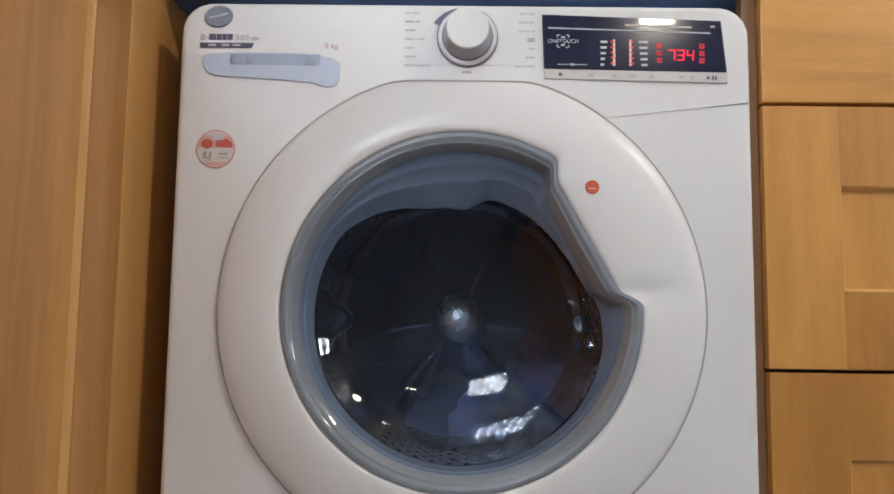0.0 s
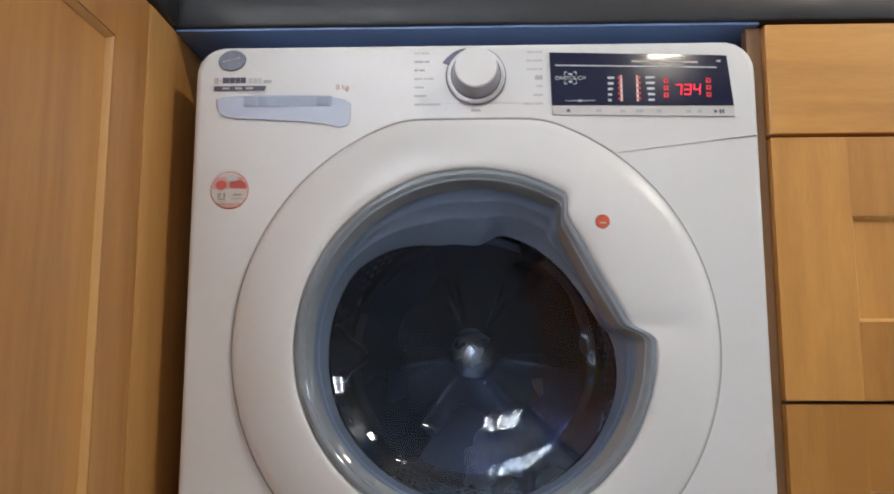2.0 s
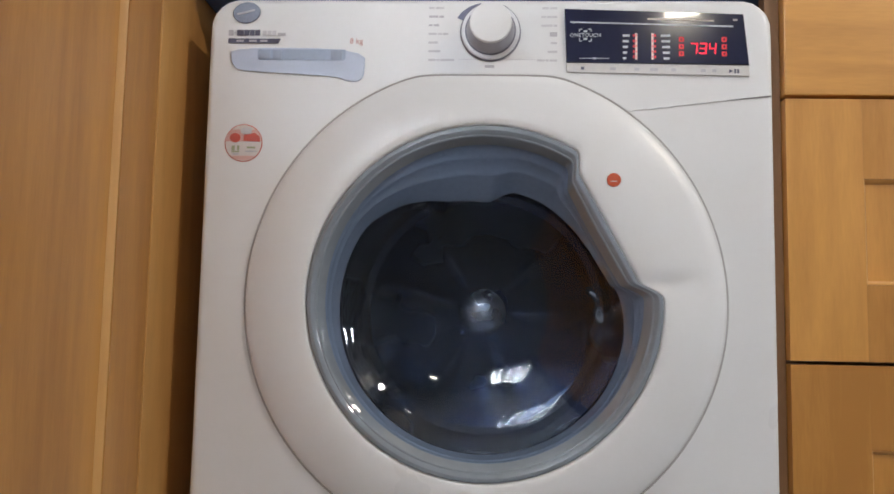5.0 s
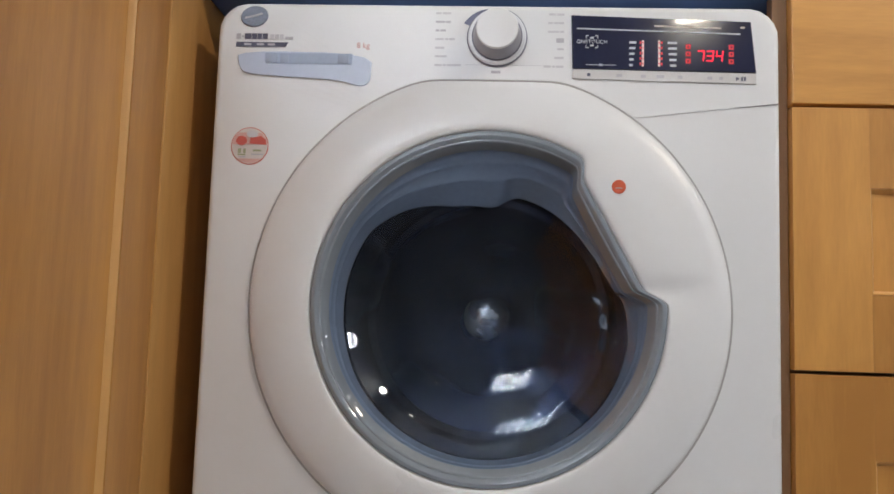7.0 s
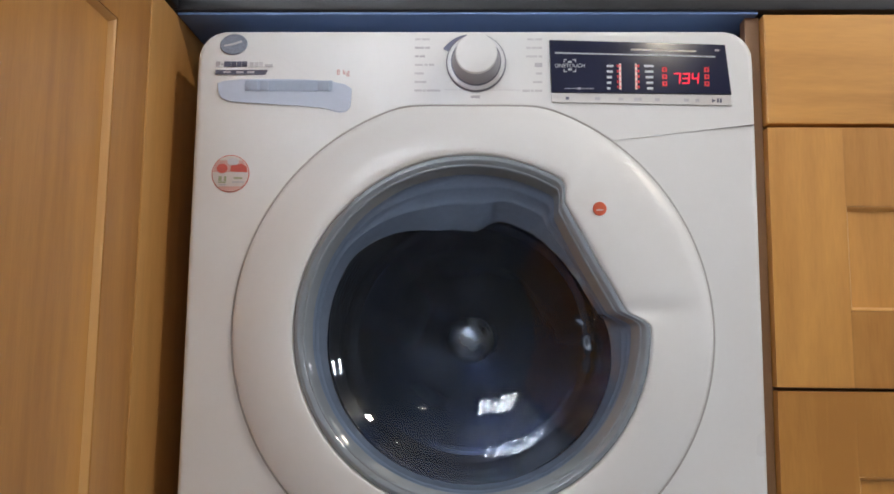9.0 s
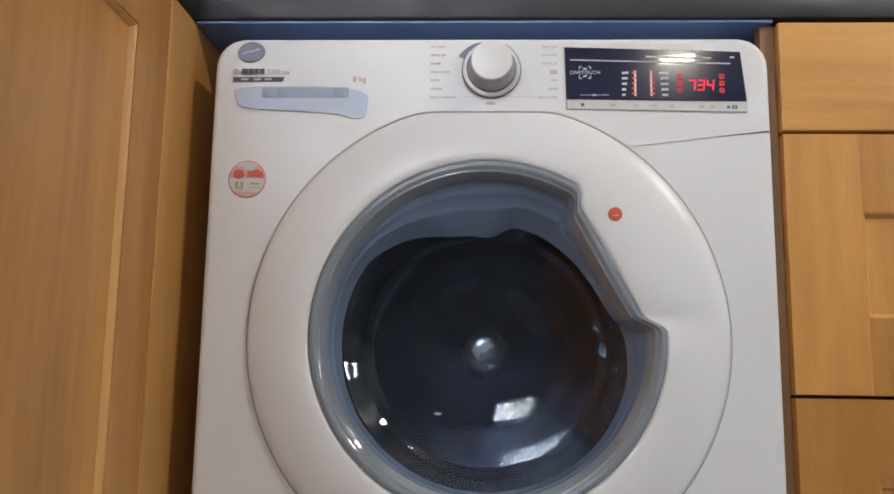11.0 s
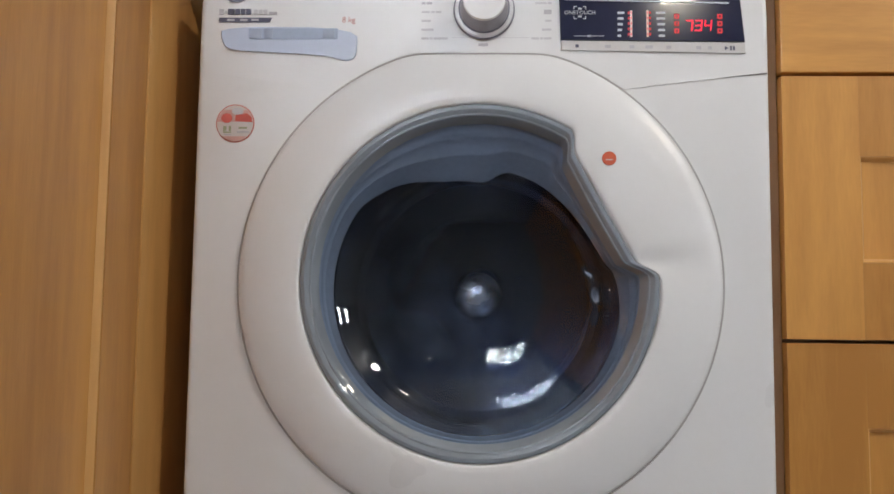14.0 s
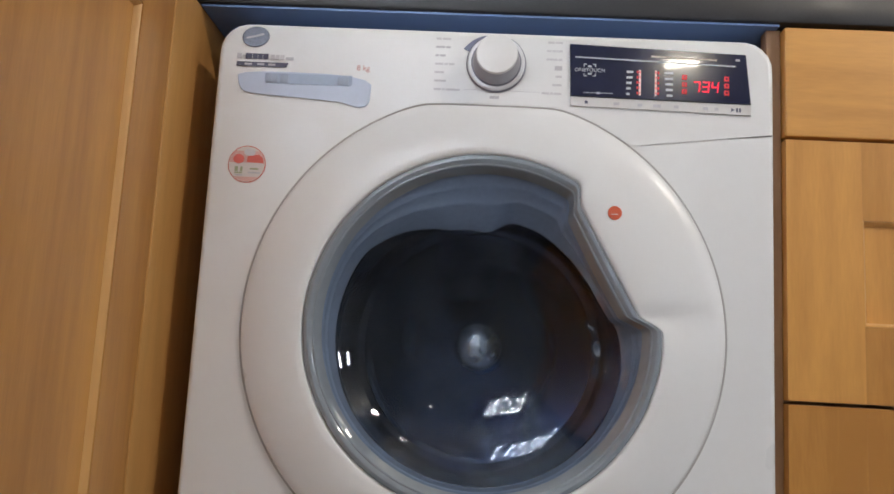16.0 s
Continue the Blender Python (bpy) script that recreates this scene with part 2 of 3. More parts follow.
def turned(profile, cx, cz, n=48, caps=(False, False)):
    """A solid of revolution about the y axis through (cx, cz); profile rows of radius and y."""
    return loft([[(cx + r * math.sin(math.tau * i / n), y, cz + r * math.cos(math.tau * i / n)) for i in range(n)] for r, y in profile], caps)


# ---- the room ----
def slab(name, x0, x1, y0, y1, z0, z1, mat, label):
    return tagged(part(name, box(x0, x1, y0, y1, z0, z1, 0), mat, None, label, smooth=False), kind="structure")


slab("floor", -1.1, 1.9, -2.9, 0.75, -0.1, 0.0, TILE, "dark slate tiled kitchen floor")
slab("wall_north", -1.1, 1.9, 0.64, 0.75, 0.0, 2.42, PLASTER, "plain painted wall behind the units")
slab("wall_south", -1.1, 1.9, -2.9, -2.8, 0.0, 2.42, PLASTER, "plain painted wall across the room")
slab("wall_west", -1.1, -0.96, -2.8, 0.64, 0.0, 2.42, PLASTER, "plain painted wall beside the units")
slab("wall_east", 1.8, 1.9, -2.8, 0.64, 0.0, 2.42, PLASTER, "plain painted wall beside the drawers")
slab("ceiling", -1.1, 1.9, -2.9, 0.75, 2.42, 2.5, CEILING, "plain white kitchen ceiling")

window = thing("window_1", (-0.42, -2.79, 1.66), "daylit kitchen window with small panes across the room", "window", kind="structure")
part("window_frame", box(-0.34, 0.34, 0.0, 0.012, -0.30, 0.30, 0.002), CEILING, window, smooth=False)
for col in range(6):
    for row in range(5):
        u, v = (col - 2.5) * 0.105, (row - 2) * 0.105
        part("pane", box(u - 0.024, u + 0.024, 0.0145, 0.020, v - 0.020, v + 0.020, 0), DAYLIGHT, window, smooth=False)


# ---- fitted units ----
def framed_front(name, w, h, recess, parent, to_world):
    """A shaker front w wide and h high, 20 mm thick: stiles, rails, a sunk panel and a rounded bead; built facing -y, then laid by to_world."""
    if not recess:
        bm = box(0, w, 0, 0.02, 0, h, 0.0018)
        bm.transform(to_world)
        return part(name, bm, OAK_ACROSS, parent, smooth=False)
    l, r, b, t = recess
    bm = box(l - 0.008, w - r + 0.008, 0.0075, 0.017, b - 0.008, h - t + 0.008, 0.0005)
    bm.transform(to_world)
    front = part(name, bm, OAK, parent, smooth=False)
    for piece, mat, x0, x1, z0, z1 in (("stile", OAK, 0, l, 0, h), ("stile", OAK, w - r, w, 0, h), ("rail", OAK, l + 0.0001, w - r - 0.0001, 0, b), ("rail", OAK, l + 0.0001, w - r - 0.0001, h - t, h)):
        bm = box(x0, x1, 0, 0.02, z0, z1, 0)
        bm.transform(to_world)
        part(piece, bm, mat, front, smooth=False)
    rings = []
    for u, y in ((0.0003, 0.006), (0.0003, 0.0012), (0.0010, 0.0008), (0.0019, 0.0018), (0.0029, 0.0042), (0.0042, 0.0066), (0.0045, 0.0074)):
        rings.append([(l + u, y, b + u), (w - r - u, y, b + u), (w - r - u, y, h - t - u), (l + u, y, h - t - u)])
    bm = loft(rings)
    bm.transform(to_world)
    part("bead", bm, OAK_BEAD_LIT, front, "rounded bead, paled as a lit edge", angle=40)
    return front


def drawer_unit():
    """Three-drawer base unit with a slab top drawer and two framed ones."""
    x0, x1, y0 = 0.321, 0.821, 0.018
    unit = thing("drawer_unit", (x0, 0.32, 0), "light oak kitchen drawer unit with sunk centre panels", "drawer unit")
    inv = Matrix.Translation((-x0, -0.32, 0))
    def carcass(name, *b, mat=OAK_SHADED):
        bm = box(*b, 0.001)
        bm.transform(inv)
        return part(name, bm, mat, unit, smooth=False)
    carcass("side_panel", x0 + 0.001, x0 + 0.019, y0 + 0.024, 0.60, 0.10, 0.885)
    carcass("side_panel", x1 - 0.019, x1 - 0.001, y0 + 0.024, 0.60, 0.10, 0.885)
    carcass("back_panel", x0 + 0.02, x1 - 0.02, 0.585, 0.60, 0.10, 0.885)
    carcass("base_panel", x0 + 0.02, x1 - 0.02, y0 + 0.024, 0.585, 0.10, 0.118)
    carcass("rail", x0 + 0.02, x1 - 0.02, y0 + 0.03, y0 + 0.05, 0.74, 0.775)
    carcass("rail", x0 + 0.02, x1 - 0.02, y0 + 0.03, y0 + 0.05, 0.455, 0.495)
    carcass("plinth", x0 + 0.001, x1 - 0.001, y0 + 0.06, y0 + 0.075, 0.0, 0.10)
    # strip closing the washer gap, darkened for the shade there
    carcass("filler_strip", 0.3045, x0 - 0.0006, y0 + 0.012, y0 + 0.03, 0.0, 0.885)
    w = x1 - x0
    for z0, z1, recess in ((0.7595, 0.884, None), (0.4765, 0.7555, (0.080, 0.080, 0.080, 0.0865)), (0.195, 0.4725, (0.080, 0.080, 0.080, 0.0865)), (0.112, 0.191, None)):
        framed_front("drawer_front", w, z1 - z0, recess, unit, inv @ Matrix.Translation((x0, y0, z0)))
    return unit


def corner_unit():
    """Base unit of the run at right angles: a framed door, a filler beside the washer and its carcass."""
    px = -0.335
    unit = thing("corner_unit", (px, -0.3, 0), "light oak corner base unit with a framed door", "cabinet")
    inv = Matrix.Translation((-px, 0.3, 0))
    filler = box(px - 0.018, px, -0.050, 0.60, 0.0, 0.886, 0.0012)
    filler.transform(inv)
    part("filler_panel", filler, OAK_LIGHT, unit, smooth=False)
    turn = Matrix.Rotation(radians(90), 4, "Z")
    # the door faces +x; its width runs along +y
    w, h = 0.596, 0.772
    framed_front("door", w, h, (0.083, 0.074, 0.083, 0.065), unit, inv @ Matrix.Translation((px, -0.054 - w, 0.112)) @ turn)
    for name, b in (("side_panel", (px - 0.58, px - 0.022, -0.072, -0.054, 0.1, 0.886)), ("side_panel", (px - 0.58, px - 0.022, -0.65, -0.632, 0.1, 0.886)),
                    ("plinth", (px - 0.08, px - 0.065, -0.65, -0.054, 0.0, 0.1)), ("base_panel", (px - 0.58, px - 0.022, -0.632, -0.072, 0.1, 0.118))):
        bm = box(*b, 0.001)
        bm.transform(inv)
        part(name, bm, OAK_SHADED, unit, smooth=False)
    w2 = 0.596
    unit2 = thing("base_unit", (px, -1.0, 0), "light oak base unit with a framed door", "cabinet")
    inv2 = Matrix.Translation((-px, 1.0, 0))
    framed_front("door", w2, h, (0.083, 0.074, 0.083, 0.065), unit2, inv2 @ Matrix.Translation((px, -0.654 - w2, 0.112)) @ turn)
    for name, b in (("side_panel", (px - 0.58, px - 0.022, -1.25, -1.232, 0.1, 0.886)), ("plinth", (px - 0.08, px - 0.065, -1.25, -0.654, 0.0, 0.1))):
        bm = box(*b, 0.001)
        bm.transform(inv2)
        part(name, bm, OAK_SHADED, unit2, smooth=False)
    return unit


drawer_unit()
corner_unit()

top = thing("worktop", (0, 0.3, 0.888), "black laminate kitchen worktop over the units", "worktop")
for name, b in (("long_run", (-0.955, 0.83, 0.016, 0.635, 0.0, 0.04)), ("side_run", (-0.955, -0.33, -1.25, 0.014, 0.0, 0.04))):
    bm = box(*b, 0.004)
    bm.transform(Matrix.Translation((0, -0.3, 0)))
    part(name, bm, LAMINATE, top)
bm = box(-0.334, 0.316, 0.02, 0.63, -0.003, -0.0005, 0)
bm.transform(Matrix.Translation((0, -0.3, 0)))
part("underside_sheet", bm, UNDERSIDE_BLUISH_LIT, top, "bare grey underside, tinted by bluish light", smooth=False)


# ---- the washing machine ----
CX, CZ = 0.0, 0.532
N = 288


def polar(radius, y, cx=CX, cz=CZ):
    """A ring about the door's centre; radius is a number or a function of the clock angle in radians; so may y be."""
    out = []
    for i in range(N):
        a = math.tau * i / N
        r = radius(a) if callable(radius) else radius
        yy = y(a) if callable(y) else y
        out.append((cx + r * math.sin(a), yy, cz + r * math.cos(a)))
    return out


def case_radius(inset):
    """Distance from the door's centre to the rounded front outline of the case."""
    x1, z0, z1, big, low = 0.30 - inset, 0.012 + inset, 0.856 - inset, 0.030 - inset, 0.012
    def f(a):
        s, c = math.sin(a), math.cos(a)
        r = min(x1 / abs(s) if abs(s) > 1e-9 else 9, (z1 - CZ) / c if c > 1e-9 else ((z0 - CZ) / c if c < -1e-9 else 9))
        x, z = abs(r * s), CZ + r * c
        rad, zc = (big, z1 - big) if c > 0 else (low, z0 + low)
        xc = x1 - rad
        if x > xc and (z > zc if c > 0 else z < zc):
            ox, oz = xc, zc - CZ
            dx, dz = abs(s), c
            bq = dx * ox + dz * oz
            r = bq + math.sqrt(max(bq * bq - (ox * ox + oz * oz - rad * rad), 0))
        return r
    return f


def ring_outer(inset=0.0):
    """Outer edge of the white door: a circle with a flattened top."""
    def f(a):
        c = math.cos(a)
        flat = (0.2405 - inset) / c if c > 0.5 else 9
        r = 0.2505 - inset
        k = 60.0
        m = min(r, flat)
        return m - math.log1p(math.exp(-abs(r - flat) * k * 8)) / (k * 8)
    return f


def ring_inner(inset=0.0):
    """Inner edge of the white door: a circle cut by the straight edge of the hand grip."""
    def f(a):
        d = math.degrees(a)
        r = 0.1835
        chord = 0.1492 / max(math.cos(a - radians(61)), 0.2)
        def ease(u):
            u = min(max(u, 0), 1)
            return u * u * (3 - 2 * u)
        k = ease((d - 30.5) / 6.0) * ease((88.5 - d) / 6.5)
        return r + (min(chord, r) - r) * k - inset
    return f


LIP_ANGLES = (-180, -120, -94, -58, -40, -20, 0, 5, 13, 30, 44, 60, 74, 88, 104, 130, 180)
LIP_RADII = (0.164, 0.163, 0.159, 0.155, 0.140, 0.1185, 0.111, 0.1125, 0.127, 0.1280, 0.1275, 0.1285, 0.1360, 0.1500, 0.1580, 0.163, 0.164)


def opening(a):
    """Mouth of the bowl: wide at the sides, flattened on top, with a small rounded step."""
    d = (math.degrees(a) + 180) % 360 - 180
    return sum(float(np.interp(d + o, LIP_ANGLES, LIP_RADII)) for o in (-3, -1.5, 0, 1.5, 3)) / 5


def washing_machine():
    wm = thing("washing_machine", (0, 0.27, 0), "white front-loading washing machine with dark drum, running", "washing machine")
    inv = Matrix.Translation((0, -0.27, 0))

    def add(name, bm, mat, parent=None, label="", smooth=True, angle=35):
        bm.transform(inv)
        return part(name, bm, mat, parent or wm, label, smooth, angle)

    # case with its round opening
    add("case", loft([polar(case_radius(0), 0.55), polar(case_radius(-0.0015), 0.004), polar(case_radius(-0.001), 0.0018), polar(case_radius(0.001), 0.0005), polar(case_radius(0.004), 0.0), polar(case_radius(0.0065), 0.0), polar(case_radius(0.009), 0.0),
                      polar(0.222, 0.0), polar(0.218, 0.0), polar(0.215, 0.0), polar(0.2145, 0.004), polar(0.2145, 0.05)], (True, False)), WHITE, angle=50)
    for x in (-0.25, 0.25):
        for y in (0.06, 0.48):
            bm = bmesh.new()
            bmesh.ops.create_cone(bm, cap_ends=True, segments=20, radius1=0.022, radius2=0.018, depth=0.014, matrix=Matrix.Translation((x, y, 0.007)))
            add("foot", bm, FEET)

    # control fascia: follows the case above and the door's edge below
    edge = []
    outer = case_radius(0.0045)
    for i in range(61):
        a = math.atan2(0.2955, 0.753 - CZ) * (1 - 2 * i / 60)
        r = outer(a)
        edge.append((CX + r * math.sin(a), CZ + r * math.cos(a)))
    low = []
    cut = ring_outer(-0.0022)
    for i in range(61):
        a = math.atan2(0.154, 0.740 - CZ) * (-1 + 2 * i / 60)
        r = cut(a)
        low.append((CX + r * math.sin(a), CZ + r * math.cos(a)))
    bm = bmesh.new()
    flush = [min(1.0, max(0.12, (60 - i) / 9)) for i in range(61)]
    up_v = [[bm.verts.new((x, y * k, z)) for (x, z), k in zip(edge, flush)] for y in (0.0, -0.0014)]
    lo_v = [[bm.verts.new((x, y * k, z)) for (x, z), k in zip(reversed(low), flush)] for y in (0.0, -0.0014)]
    for i in range(60):
        bm.faces.new((up_v[1][i], up_v[1][i + 1], lo_v[1][i + 1], lo_v[1][i]))
        bm.faces.new((up_v[0][i], up_v[0][i + 1], up_v[1][i + 1], up_v[1][i]))
        bm.faces.new((lo_v[0][i], lo_v[0][i + 1], lo_v[1][i + 1], lo_v[1][i]))
    for i in (0, 60):
        bm.faces.new((up_v[0][i], up_v[1][i], lo_v[1][i], lo_v[0][i]))
    fascia = add("control_fascia", bm, FASCIA_WHITE, smooth=False)
    F = -0.0014
    bm = bmesh.new()
    loft([[(0.156, y, 0.7395 - t), (0.2995, y, 0.7535 - t), (0.2995, y, 0.7523 - t), (0.156, y, 0.7383 - t)] for y, t in ((0.0, 0), (-0.0012, 0))], (True, True), bm=bm)
    add("seam", bm, SEAM_GREY, fascia, "thin dark seam", smooth=False)

    # oval badge, wordmark bars and capacity
    add("badge", prism(disc(-0.262, 0.8415, 0.0118, 36, 1.28, 0.12), F - 0.0014, F, 0.0008), BADGE, fascia, "grey oval badge")
    add("badge_stroke", prism([(-0.272, 0.8385), (-0.262, 0.8405), (-0.2525, 0.8435), (-0.2535, 0.8455), (-0.263, 0.8425), (-0.2725, 0.8405)], F - 0.0019, F - 0.0012, 0.0002), GREY_INK, fascia, "pale stroke")
    x = -0.281
    for w, gap, h, mat in ((0.0050, 0.0010, 0.0060, GREY_INK), (0.0022, 0.0010, 0.0012, GREY_INK), (0.0072, 0.0006, 0.0062, DARK_INK), (0.0056, 0.0006, 0.0062, DARK_INK),
                           (0.0050, 0.0006, 0.0062, DARK_INK), (0.0056, 0.0030, 0.0062, DARK_INK), (0.0044, 0.0008, 0.0054, PALE_INK), (0.0044, 0.0008, 0.0054, PALE_INK),
                           (0.0044, 0.0018, 0.0054, PALE_INK), (0.0086, 0.0, 0.0030, GREY_INK)):
        add("wordmark_bar", box(x, x + w, F - 0.0004, F + 0.0004, 0.8162 + (0.0024 if h < 0.002 else 0), 0.8162 + (0.0024 if h < 0.002 else 0) + h, 0), mat, fascia, smooth=False)
        x += w + gap
    add("wordmark_bar", prism([(-0.281, 0.8075), (-0.226, 0.8075), (-0.2235, 0.8127), (-0.281, 0.8127)], F - 0.0005, F, 0.0001), DARK_INK, fascia, "dark bar", smooth=False)
    for i, xx in enumerate((-0.272, -0.258, -0.246)):
        add("wordmark_bar", box(xx, xx + 0.008, F - 0.0008, F - 0.0004, 0.809, 0.8112, 0), GREY_INK, fascia, smooth=False)

    # detergent drawer with its grip slot
    out = [(-0.2785, 0.8030), (-0.2775, 0.788), (-0.272, 0.7795), (-0.262, 0.7765), (-0.225, 0.7745), (-0.185, 0.7722), (-0.160, 0.7700), (-0.150, 0.7662), (-0.142, 0.7650), (-0.135, 0.7670), (-0.1315, 0.773), (-0.131, 0.8015)]
    for _ in range(2):
        out = [tuple(p[i] * (1 - k) + q[i] * k for i in (0, 1)) for p, q in zip(out, out[1:] + out[:1]) for k in (0.22, 0.78)]
    drawer = add("detergent_drawer", prism(out, F - 0.0010, F, 0.0009), PALE_BLUE, label="pale translucent detergent drawer front", angle=25)
    slot = rounded(-0.248, -0.152, 0.7885, 0.8005, (0.003, 0.003, 0.001, 0.001), 3)
    add("grip_slot", prism(slot, F - 0.0014, F - 0.0008, 0.0003), SLOT_BLUE, drawer, "darker grip slot")
    for xa, xb in ((-0.2465, -0.234), (-0.231, -0.222), (-0.168, -0.156)):
        add("slot_rib", box(xa, xb, F - 0.0019, F - 0.0012, 0.7895, 0.7995, 0.0002), RIB_BLUE, drawer)

    # programme knob
    kx, kz = 0.0035, 0.8205
    knob = add("programme_knob", turned([(0.0312, F), (0.0312, F - 0.004), (0.0300, F - 0.0055), (0.0262, F - 0.006), (0.0255, F - 0.007)], kx, kz, 64, (False, True)), CHROME, label="chrome-collared programme knob")
    add("knob_side", turned([(0.0258, F - 0.0065), (0.0236, F - 0.018), (0.0218, F - 0.0285)], kx, kz, 64), KNOB_GREY, knob, "grey fluted knob side")
    add("knob_cap", turned([(0.0219, F - 0.0280), (0.0220, F - 0.0305), (0.0212, F - 0.0318), (0.012, F - 0.0326), (0.0, F - 0.0328)], kx, kz, 64), FASCIA_WHITE, knob, "white knob cap")
    add("collar_edge", turned([(0.0308, F - 0.0002), (0.0322, F - 0.0002), (0.0326, F - 0.0012), (0.0322, F - 0.0030), (0.0311, F - 0.0036)], kx, kz, 64), KNOB_EDGE, knob, "dark rim of the collar")
    add("collar_step", turned([(0.0272, F - 0.0058), (0.0270, F - 0.0066), (0.0250, F - 0.0072)], kx, kz, 64), KNOB_EDGE, knob)
    arc = [radians(-66 + 4 * i) for i in range(13)]
    outside = [(kx + (0.0392 - 0.0055 * i / 12) * math.sin(a), kz + (0.0392 - 0.0055 * i / 12) * math.cos(a)) for i, a in enumerate(arc)]
    inside = [(kx + 0.0328 * math.sin(a), kz + 0.0328 * math.cos(a)) for a in arc]
    bm = bmesh.new()
    front, rear = ([[bm.verts.new((x, y, z)) for x, z in side] for side in (outside, inside)] for y in (F - 0.0010, F + 0.0002))
    for i in range(12):
        bm.faces.new((front[0][i], front[0][i + 1], front[1][i + 1], front[1][i]))
        bm.faces.new((front[0][i], front[0][i + 1], rear[0][i + 1], rear[0][i]))
        bm.faces.new((front[1][i], front[1][i + 1], rear[1][i + 1], rear[1][i]))
    for i in (0, 12):
        bm.faces.new((front[0][i], front[1][i], rear[1][i], rear[0][i]))
    add("pointer", bm, POINTER_BLUE, knob, "dark tapered pointer mark", smooth=False)

    # programme names, too small to read: a bar to each word
    def line_of_words(widths, x, z, h, mat=PALE_INK):
        for w in widths:
            add("programme_mark", box(x, x + w, F - 0.0003, F + 0.0003, z - h, z + h, 0), mat, fascia, smooth=False)
            x += w + 0.0011
    for row, words_left in enumerate(((0.006, 0.009), (0.010, 0.005), (0.004, 0.006), (0.009, 0.004, 0.006), (0.010,), (0.013,), (0.008, 0.003, 0.015))):
        line_of_words(words_left, -0.063, 0.8475 - row * 0.0096, 0.0011, GREY_INK if row in (1, 2) else PALE_INK)
    for row, words_right in enumerate(((0.007, 0.008), (0.005, 0.011), (0.012, 0.004), (0.008,), (0.007,), (0.010,), (0.008, 0.003, 0.008))):
        start = 0.075 - sum(words_right) - 0.0011 * (len(words_right) - 1)
        line_of_words(words_right, start, 0.8475 - row * 0.0096, 0.0024 if row == 3 else 0.0011, GREY_INK if row == 3 else PALE_INK)
    add("programme_mark", box(-0.002, 0.008, F - 0.0003, F + 0.0003, 0.7815, 0.7845, 0), GREY_INK, fascia, smooth=False)
    for xa, xb in ((-0.030, -0.006), (0.014, 0.052)):
        add("programme_line", box(xa, xb, F - 0.0003, F + 0.0003, 0.7905, 0.7909, 0), PALE_INK, fascia, smooth=False)

    # display
    D0 = F - 0.0030
    disp = add("display_panel", prism([(0.0845, 0.7875), (0.2765, 0.7855), (0.2712, 0.8405), (0.0825, 0.8460)], D0, F, 0.0008), BLACK_GLASS, label="glossy black display glass")
    T = D0 - 0.0003
    def mark(name, x0, x1, z0, z1, mat, lift=0.0):
        return add(name, box(x0, x1, T - lift - 0.0003, T + 0.0004, z0, z1, 0), mat, disp, smooth=False)
    add("printed_line", prism([(0.0885, 0.8305), (0.2600, 0.8262), (0.2600, 0.8276), (0.0885, 0.8318)], T - 0.0002, T + 0.0004, 0.0001), WHITE_INK, disp, smooth=False)
    # slit coloured pale to carry the lamp's reflection on the glass
    add("glint_slit", prism([(0.170, 0.8340), (0.240, 0.8322), (0.240, 0.8338), (0.170, 0.8358)], T - 0.0002, T + 0.0004, 0.0001), STICKER_WHITE, disp, "slit paled as the lamp's reflection", smooth=False)
    for i in range(5):
        z = 0.8165 - i * 0.0062
        mark("legend_mark", 0.1440, 0.1512 - 0.0009 * i, z - 0.0012, z + 0.0012, WHITE_INK)
        mark("legend_mark", 0.1840 + 0.0007 * i, 0.1940 - 0.0002 * i, z - 0.0012, z + 0.0012, WHITE_INK)
    for bar, dots in ((0.1572, 0.1548), (0.1742, 0.1770)):
        mark("led_bar", bar, bar + 0.0022, 0.7905, 0.8190, LED_BAR)
        for i in range(5):
            z = 0.8165 - i * 0.0058
            mark("led", dots, dots + 0.0018, z - 0.0013, z + 0.0013, LED_DIM, 0.0002)
            mark("led", bar + 0.0004, bar + 0.0016, z - 0.0008, z + 0.0008, LED_DIM, 0.0002)
    for x0 in (0.2030, 0.2478):
        for i in range(3):
            z = 0.8125 - i * 0.0078
            mark("led_icon", x0, x0 + 0.0052, z - 0.0026, z + 0.0026, LED_DIM)
            mark("icon_gap", x0 + 0.0018, x0 + 0.0034, z - 0.0010, z + 0.0010, BLACK_GLASS, 0.0003)

    def digit(text, x, z, w, h):
        """Seven bars to a digit, slanted as on the display."""
        bars = {"a": (0, 1, 2, 2), "g": (0, 1, 1, 1), "d": (0, 1, 0, 0), "f": (0, 0, 1, 2), "b": (1, 1, 1, 2), "e": (0, 0, 0, 1), "c": (1, 1, 0, 1)}
        t = 0.0006
        for key in {"7": "abc", "3": "abgcd", "4": "fgbc"}[text]:
            u0, u1, v0, v1 = bars[key]
            x0, x1, z0, z1 = x + u0 * w, x + u1 * w, z + v0 * h / 2, z + v1 * h / 2
            sl = 0.10
            pts = [(x0 - t + sl * (z0 - z), z0 - t), (x1 + t + sl * (z0 - z), z0 - t), (x1 + t + sl * (z1 - z), z1 + t), (x0 - t + sl * (z1 - z), z1 + t)]
            add("digit_bar", prism(pts, T - 0.0003, T + 0.0004, 0.0001), LED_RED, disp, smooth=False)
    for n, ch in enumerate("734"):
        digit(ch, 0.2150 + n * 0.0098, 0.7975, 0.0062, 0.0105)
